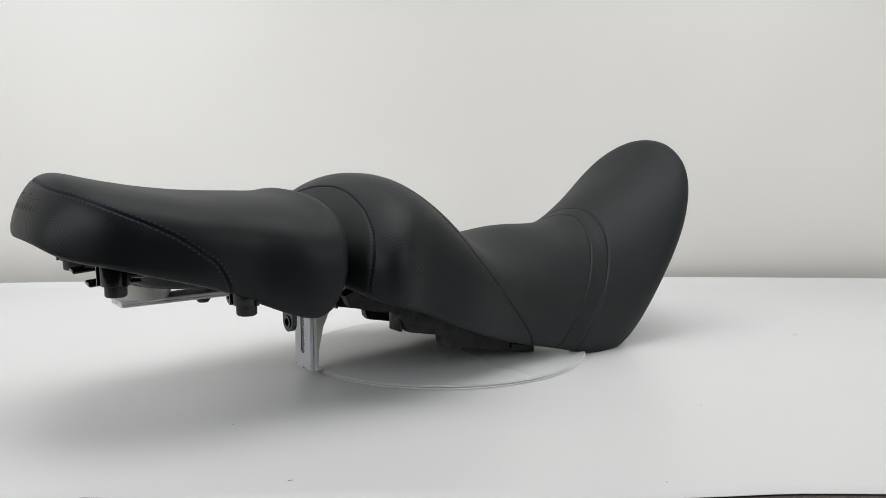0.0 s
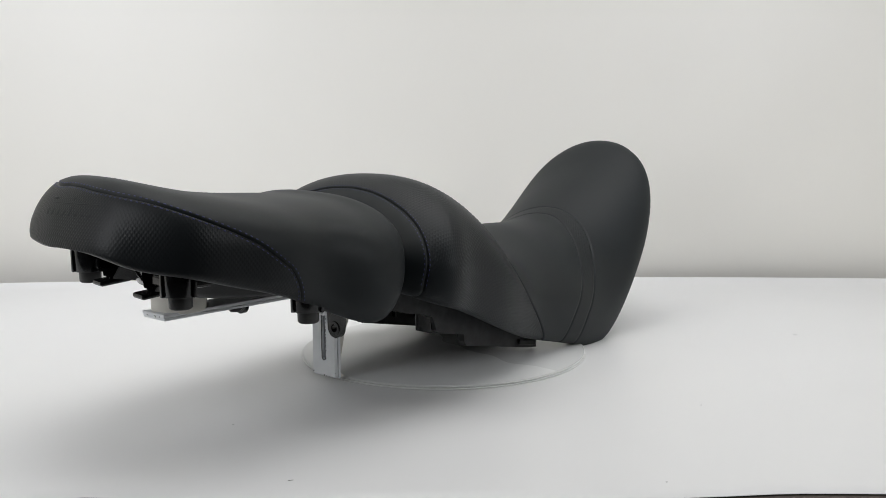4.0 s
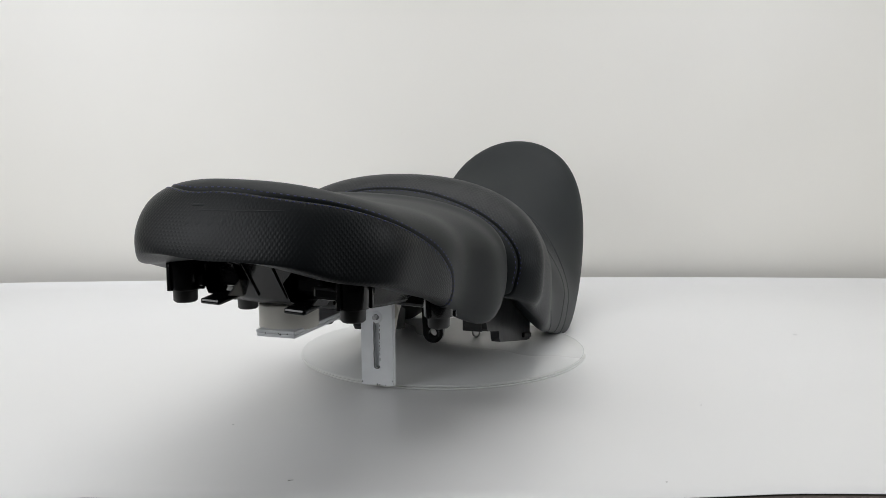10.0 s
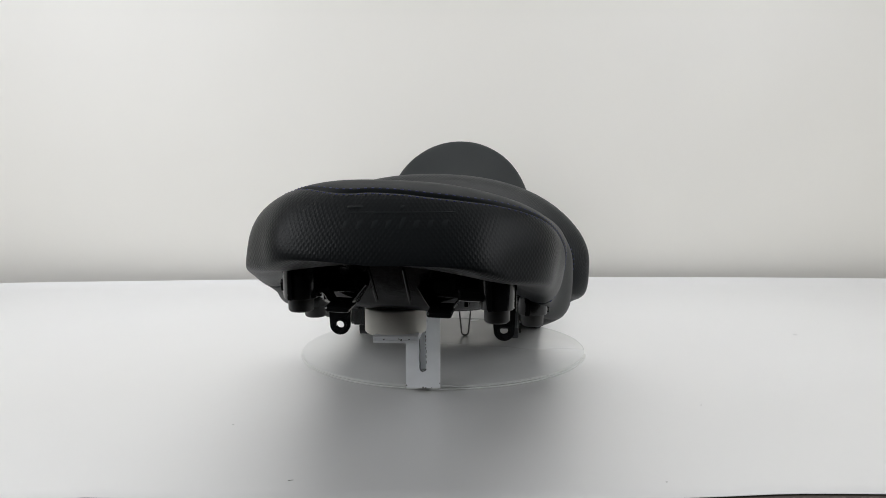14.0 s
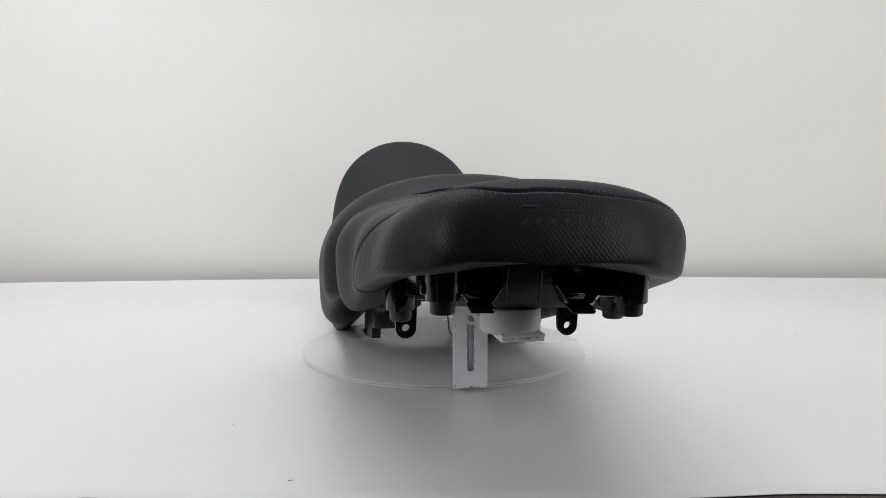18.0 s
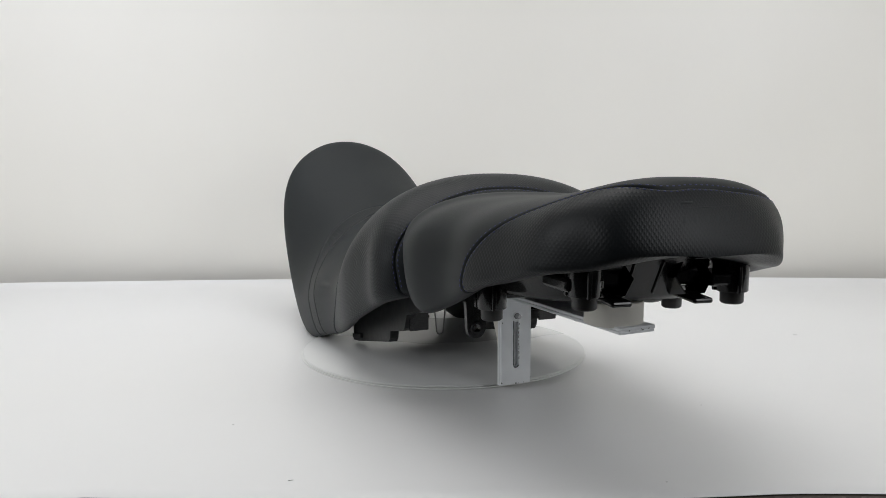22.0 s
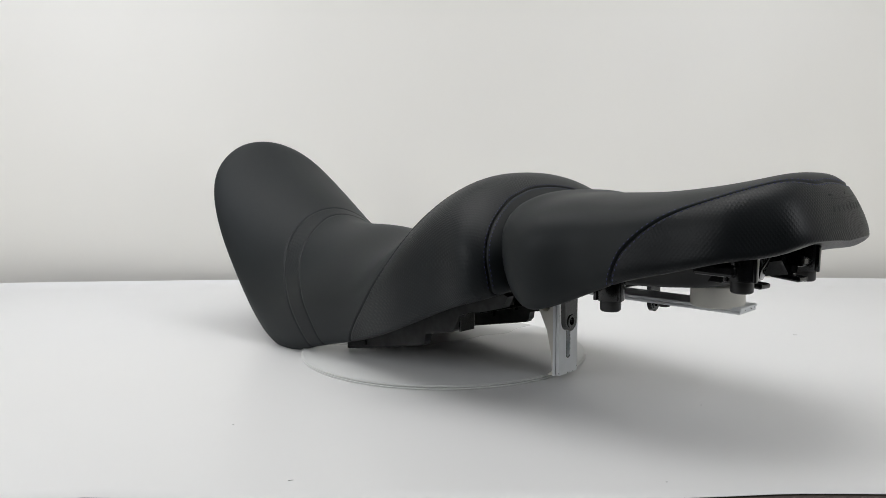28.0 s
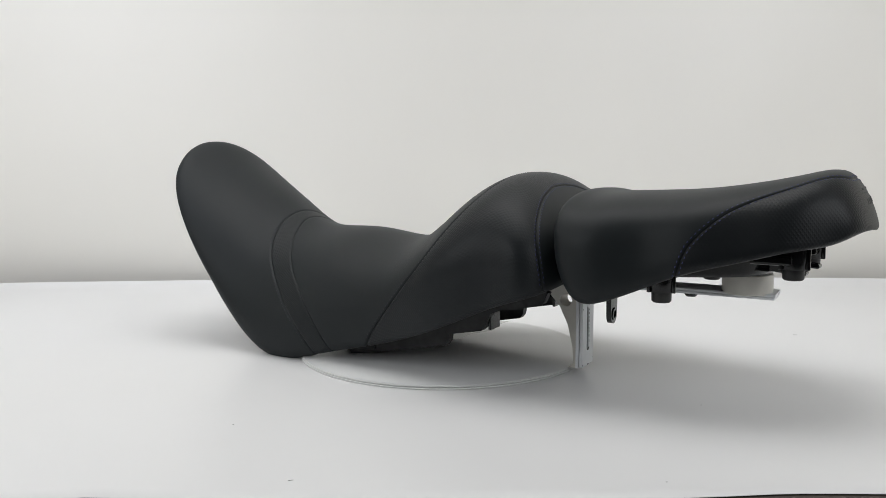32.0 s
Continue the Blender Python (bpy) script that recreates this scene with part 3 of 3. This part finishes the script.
def passenger_seat():
    t = thing("passenger_seat", "black vinyl motorcycle passenger seat with blue double stitching", "motorcycle seat")
    band = panel("rear_band", PILLION, level(0), PILLION_SEAM, 60, EMBOSSED, t, "band of black vinyl embossed with small squares", (0.0, 0.002), 260, "outline")
    top = panel("top_panel", PILLION, PILLION_SEAM, level(1), 90, VINYL, t, "smooth matt black vinyl", (0.002, 0.0))
    stitches("stitching", PILLION, PILLION_SEAM, 0.003, BLUE, top, "row of dark blue stitches", 118)
    stitches("stitching", PILLION, PILLION_SEAM, -0.003, BLUE, band, "row of dark blue stitches", 118)
    # pressed mark on the band: plain bars only
    tree = BVHTree.FromPolygons([v.co for v in band.data.vertices], [p.vertices for p in band.data.polygons])
    for x, z, w, h in ((0.032, 0.2435, 0.088, 0.0016), (-0.006, 0.2475, 0.016, 0.0028), (0.032, 0.2475, 0.005, 0.004), (-0.012, 0.2345, 0.008, 0.009), (-0.001, 0.2345, 0.008, 0.009),
                       (0.011, 0.2345, 0.008, 0.009), (0.022, 0.2345, 0.007, 0.009), (0.033, 0.2355, 0.006, 0.012), (0.044, 0.2345, 0.008, 0.009),
                       (0.055, 0.2345, 0.007, 0.009), (0.066, 0.2345, 0.008, 0.009)):
        mark("pressed_bar", tree, x + 0.005, z, w, h, band, 0.0002 if w > 0.05 else 0.0007)
    # base shell: a shallow tray set in from the padding's edge
    x0, yaw, roll = PILLION.stand
    m = pose(x0 * S, -0.35 * S, 0.15 * S, 0, math.degrees(roll), math.degrees(yaw))
    bm = bmesh.new()
    n = 64
    rings = []
    for shrink, zr, zf in ((1.0, 0.014, -0.014), (0.97, 0.009, -0.024), (0.76, -0.0205, -0.034), (0.73, -0.0255, -0.036), (0.25, -0.0265, -0.036)):
        ring = []
        for i in range(n):
            a = 2 * math.pi * i / n
            c, s = math.cos(a), math.sin(a)
            v = 0.034 - 0.088 * math.copysign(abs(c) ** 0.7, c) * shrink
            u = (0.09 + 0.10 * (v + 0.054)) * math.copysign(abs(s) ** 0.6, s) * shrink
            f = (v + 0.054) / 0.176
            ring.append(bm.verts.new((u * S, v * S, (zr + (zf - zr) * f) * S)))
        rings.append(ring)
    for a, c in zip(rings, rings[1:]):
        for i in range(n):
            j = (i + 1) % n
            bm.faces.new((a[i], a[j], c[j], c[i]))
    bm.faces.new(rings[-1])
    bmesh.ops.recalc_face_normals(bm, faces=bm.faces)
    bmesh.ops.transform(bm, matrix=m, verts=bm.verts)
    shell = part("base_shell", bm, PLASTIC, t, "glossy black moulded plastic base")
    slope = math.degrees(math.atan2(-0.0295, 0.0185))
    for u, skew in ((-0.016, -14), (0.010, -10)):
        bm = bmesh.new()
        box(bm, u * S, -0.0425 * S, -0.0065 * S, 0.0022, 0.040, 0.0032, pose(0, 0, 0, slope, 0, skew), bevel=0.0008)
        bmesh.ops.transform(bm, matrix=m, verts=bm.verts)
        part("rib", bm, PLASTIC, shell, smooth=False)
    # six-sided cups on the rear of the base, each with a tongue below and a small tab above
    for u in (-0.0375, 0.0375):
        bm = bmesh.new()
        lathe(bm, [(0.0217, 0), (0.0225, 0.0012), (0.0215, 0.026), (0.0180, 0.026), (0.0196, 0.006), (0.0211, 0.0007), (0.0217, 0)], (0, 0, 0), 6, pose(0, 0, 0, -90))
        bmesh.ops.scale(bm, vec=(1.0, 1.0, 0.82), verts=bm.verts)
        bmesh.ops.recalc_face_normals(bm, faces=bm.faces)
        bmesh.ops.transform(bm, matrix=m @ pose(u * S, -0.052 * S, -0.0055 * S, -12), verts=bm.verts)
        cup = part("catch", bm, PLASTIC, t, "six-sided plastic cup", smooth=False)
        bm = bmesh.new()
        box(bm, u * S, -0.036 * S, -0.003 * S, 0.030, 0.018, 0.026, bevel=0.004)
        bmesh.ops.transform(bm, matrix=m, verts=bm.verts)
        part("cup_back", bm, PLASTIC, cup, smooth=False)
        bm = bmesh.new()
        box(bm, u * S, -0.051 * S, -0.0215 * S, 0.022, 0.034, 0.0055, pose(0, 0, 0, 5), bevel=0.0022)
        bmesh.ops.transform(bm, matrix=m, verts=bm.verts)
        part("tongue", bm, PLASTIC, cup, smooth=False)
        bm = bmesh.new()
        box(bm, u * S, -0.057 * S, 0.0115 * S, 0.020, 0.012, 0.0035, bevel=0.001)
        bmesh.ops.transform(bm, matrix=m, verts=bm.verts)
        part("tab", bm, PLASTIC, cup, smooth=False)
    # webs that carry the buffer sockets
    for u, v, w, z in ((-0.066, -0.04, 0.04, -0.008), (0.066, -0.04, 0.04, -0.008)):
        bm = bmesh.new()
        box(bm, u * S, v * S, z * S, w, 0.045, 0.012, bevel=0.003)
        box(bm, u * 0.82 * S, (v + 0.022) * S, (z - 0.008) * S, 0.004, 0.04, 0.014, bevel=0.001)
        bmesh.ops.transform(bm, matrix=m, verts=bm.verts)
        part("web", bm, PLASTIC, shell, smooth=False)
    # front rail of the base, over the bracket
    bm = bmesh.new()
    box(bm, 0, 0.1 * S, -0.033 * S, 0.17 * S, 0.06 * S, 0.014 * S, bevel=0.004)
    bmesh.ops.transform(bm, matrix=m, verts=bm.verts)
    part("front_rail", bm, PLASTIC, shell, smooth=False)
    bumper("buffer_socket", -0.0535, -0.4075, 0.126, t)
    bumper("buffer_socket", 0.0905, -0.3995, 0.119, t)
    bumper("buffer_socket", -0.0752, -0.295, 0.0985, t)
    bumper("buffer_socket", 0.1141, -0.2924, 0.0945, t)
    lug("mounting_lug", 0.0872, -0.2391, 0.0772, t, 4)
    lug("mounting_lug", -0.0667, -0.2424, 0.0801, t, 4)
    return t


def mark(name, tree, x, z, w, h, parent, lift):
    """A low bar pressed into the band; x, z: its middle, seen from behind the seat."""
    verts, faces = [], []
    cols, rows = max(3, int(w / 0.003)), 5
    for i in range(rows):
        for k in range(cols):
            f, g = k / (cols - 1), i / (rows - 1)
            rim = i in (0, rows - 1) or k in (0, cols - 1)
            hit, n, _, _ = tree.ray_cast(Vector((x + (f - 0.5) * w + (g - 0.5) * h * 0.25, -1.0, z + (g - 0.5) * h)), Vector((0, 1, 0)))
            if hit is None:
                return None
            n = n if n.y < 0 else -n
            verts.append(hit + n * (-0.0006 if rim else lift))
    for i in range(rows - 1):
        for k in range(cols - 1):
            o = i * cols + k
            faces.append((o, o + 1, o + cols + 1, o + cols))
    me = bpy.data.meshes.new(name)
    me.from_pydata(verts, [], faces)
    me.update()
    return mesh_part(name, me, VINYL, parent)


# ---- the rider's seat ----
SADDLE = Cushion((-0.1857, 0.3753), (0.1313, 0.251),
                 (0.1398, 0.15, 0.1498, 0.1341, 0.1318, 0.1298, 0.1251, 0.1124, 0.07495),
                 (0.1701, 0.2152, 0.195, 0.1418, 0.1455, 0.1482, 0.1858, 0.2234, 0.2521),
                 (0.104, 0.0952, 0.0727, 0.04024, 0.01112, -0.01447, 0.03807, 0.1256, 0.1997),
                 (2.976, 1.831, 1.055, 2.371), (3.479, 3.972, 1.876, 0.6243), (0.2675, 0.3301, 0.3, 0.4002), (0.7236, 3.698, 1.89, -0.612),
                 (0.0215, 0.06069, 0.01198), 0.02409, 1.85, (0.01211, -0.002641, 0.003888, -0.006763), (0.06384, -0.01904, 0.0562, 0.4709))
SEAM_A = seam(SADDLE, 0.12, (0.1648, 0.1619, 0.1570, 0.1496, 0.1406, 0.1293, 0.1160, 0.1028, 0.0934, 0.0884, 0.0870, 0.0871, 0.0878, 0.0883, 0.0884, 0.0880, 0.0872, 0.0861, 0.0849),
              (0.1648, 0.1645, 0.1632, 0.1583, 0.1528, 0.1433, 0.1328, 0.1210, 0.1107, 0.1041, 0.1012, 0.0997, 0.0968, 0.0941, 0.0916, 0.0895, 0.0877, 0.0863, 0.0849))
SEAM_B = seam(SADDLE, 0.33, (0.2378, 0.2381, 0.2402, 0.2450, 0.2546, 0.2721, 0.2996, 0.3413, 0.3820, 0.4092, 0.4263, 0.4326, 0.4320, 0.4292, 0.4262, 0.4238, 0.4222, 0.4211, 0.4202),
              (0.2378, 0.2382, 0.2405, 0.2458, 0.2561, 0.2737, 0.3003, 0.3357, 0.3735, 0.4013, 0.4199, 0.4282, 0.4301, 0.4287, 0.4263, 0.4241, 0.4224, 0.4212, 0.4202))
SEAM_C = seam(SADDLE, 0.53, (0.6237, 0.6236, 0.6168, 0.6050, 0.5894, 0.5709, 0.5506, 0.5313, 0.5133, 0.4968, 0.4818, 0.4711, 0.4644, 0.4600, 0.4570, 0.4549, 0.4534, 0.4521, 0.4509),
              (0.6237, 0.6215, 0.6134, 0.6042, 0.5909, 0.5737, 0.5534, 0.5331, 0.5161, 0.5009, 0.4875, 0.4765, 0.4677, 0.4615, 0.4574, 0.4548, 0.4531, 0.4520, 0.4509))
SEAM_D = seam(SADDLE, 0.56, (0.6454, 0.6455, 0.6425, 0.6357, 0.6243, 0.6083, 0.5886, 0.5685, 0.5493, 0.5324, 0.5179, 0.5067, 0.4991, 0.4941, 0.4912, 0.4895, 0.4888, 0.4884, 0.4882),
              (0.6454, 0.6448, 0.6432, 0.6383, 0.6299, 0.6156, 0.5940, 0.5721, 0.5524, 0.5354, 0.5187, 0.5068, 0.4989, 0.4939, 0.4910, 0.4894, 0.4887, 0.4884, 0.4882))


def rider_seat():
    t = thing("rider_seat", "black vinyl motorcycle rider seat with raised nose and backrest hump", "motorcycle seat")
    rear = panel("rear_panel", SADDLE, level(0), SEAM_A, 30, VINYL, t, "smooth matt black vinyl", (0.0, 0.0019))
    hump = panel("backrest_panel", SADDLE, SEAM_A, SEAM_B, 50, HUMP, t, "black vinyl embossed with small squares", (0.0019, 0.0019), lay="section")
    saddle = panel("saddle_panel", SADDLE, SEAM_B, SEAM_C, 60, VINYL, t, "smooth matt black vinyl", (0.0019, 0.0012), width=0.0014)
    strip = panel("cross_strip", SADDLE, SEAM_C, SEAM_D, 24, STRIP, t, "narrow strip of finely embossed vinyl", (0.0012, 0.0012), lay="section", width=0.0014)
    nose = panel("nose_panel", SADDLE, SEAM_D, level(1), 80, VINYL, t, "smooth matt black vinyl", (0.0012, 0.0), width=0.0014)
    stitches("stitching", SADDLE, SEAM_A, 0.0031, BLUE, hump, "row of dark blue stitches", 100)
    stitches("stitching", SADDLE, SEAM_A, -0.0031, BLUE, rear, "row of dark blue stitches", 100)
    stitches("stitching", SADDLE, SEAM_B, 0.0031, DARK_THREAD, saddle, "row of dark stitches", 130)
    stitches("stitching", SADDLE, SEAM_B, -0.0031, DARK_THREAD, hump, "row of dark stitches", 130)
    stitches("stitching", SADDLE, SEAM_D, 0.003, DARK_THREAD, nose, "row of dark stitches", 120)
    # side plates of the base, stepped along the lower edge
    for side, shift in ((1, 0.0), (-1, 0.002)):
        out = [(0.0685, 0.0038), (0.05, 0.0062), (-0.062, 0.029), (-0.066, 0.034), (-0.0675, 0.0425), (-0.107, 0.0505), (-0.111, 0.054), (-0.118, 0.070),
               (-0.132, 0.0755), (-0.15, 0.078), (-0.178, 0.086), (-0.184, 0.098), (-0.12, 0.118), (-0.05, 0.09), (0.02, 0.05), (0.069, 0.03)]
        m = pose(side * 0.087 * S, shift * S, 0, 0, 0, 91.5)
        bm = bmesh.new()
        prism(bm, [(p * S, q * S) for p, q in out], 0.012, m)
        plate = part("side_plate", bm, SCUFFED, t, "scuffed black plastic side plate", smooth=False)
        bm = bmesh.new()
        box(bm, 0.048 * S, -side * 0.0078, 0.0135 * S, 0.04, 0.004, 0.007, pose(0, 0, 0, 0, 10.9), bevel=0.0012)
        bmesh.ops.transform(bm, matrix=m, verts=bm.verts)
        part("ledge", bm, SCUFFED, plate, smooth=False)
        # moulded ribs on the inner face of the plate
        for p, q, h in ((-0.01, 0.036, 0.016), (-0.047, 0.05, 0.018), (-0.085, 0.068, 0.018), (0.03, 0.028, 0.012)):
            bm = bmesh.new()
            box(bm, p * S, side * 0.009, q * S, 0.003, 0.008, h, bevel=0.0005)
            bmesh.ops.transform(bm, matrix=m, verts=bm.verts)
            part("rib", bm, PLASTIC, plate, smooth=False)
        # inner return of the plate towards the middle
        bm = bmesh.new()
        box(bm, -0.055 * S, side * 0.016, 0.05 * S, 0.13, 0.03, 0.004, pose(0, 0, 0, 0, 15), bevel=0.001)
        box(bm, -0.115 * S, side * 0.012, 0.066 * S, 0.004, 0.026, 0.035, bevel=0.001)
        bmesh.ops.transform(bm, matrix=m, verts=bm.verts)
        part("inner_flange", bm, PLASTIC, plate, smooth=False)
    # floor of the base between the plates
    bm = bmesh.new()
    box(bm, 0.0, -0.075 * S, 0.090 * S, 0.15 * S, 0.2 * S, 0.02 * S, pose(0, 0, 0, -14), bevel=0.004)
    part("base_shell", bm, PLASTIC, t, "glossy black moulded plastic base", smooth=False)
    bm = bmesh.new()
    box(bm, -0.028 * S, -0.05 * S, 0.083 * S, 0.045, 0.04, 0.03, bevel=0.004)
    part("lock_housing", bm, PLASTIC, t, smooth=False)
    bm = bmesh.new()
    lathe(bm, [(0, 0), (0.009, 0), (0.011, 0.002), (0.0125, 0.03), (0, 0.03)], (-0.045 * S, -0.085 * S, 0.070 * S), 20)
    sharp(part("rubber_foot", bm, RUBBER, t))
    # latch wire
    c = Vector((0.0205 * S, 0.062 * S, 0.003))
    pts = [c + Vector((0.0055 * math.cos(a), 0, 0.0055 + 0.0055 * math.sin(a))) for a in np.linspace(math.pi, 2 * math.pi, 9)]
    pts = [pts[0] + Vector((-0.005, 0, 0.05))] + pts + [pts[-1] + Vector((0.005, 0, 0.05))]
    tube("latch_wire", pts, 0.0012, STEEL, t, "bent steel latch wire")
    return t


table_thing, pillion_thing, rider_thing = turntable(), passenger_seat(), rider_seat()


def motions():
    rows = [(s, pose(0, 0, 0, 0, 0, a)) for s, a in TURN]
    for ob in (table_thing, pillion_thing, rider_thing):
        walk(ob, rows)


motions()
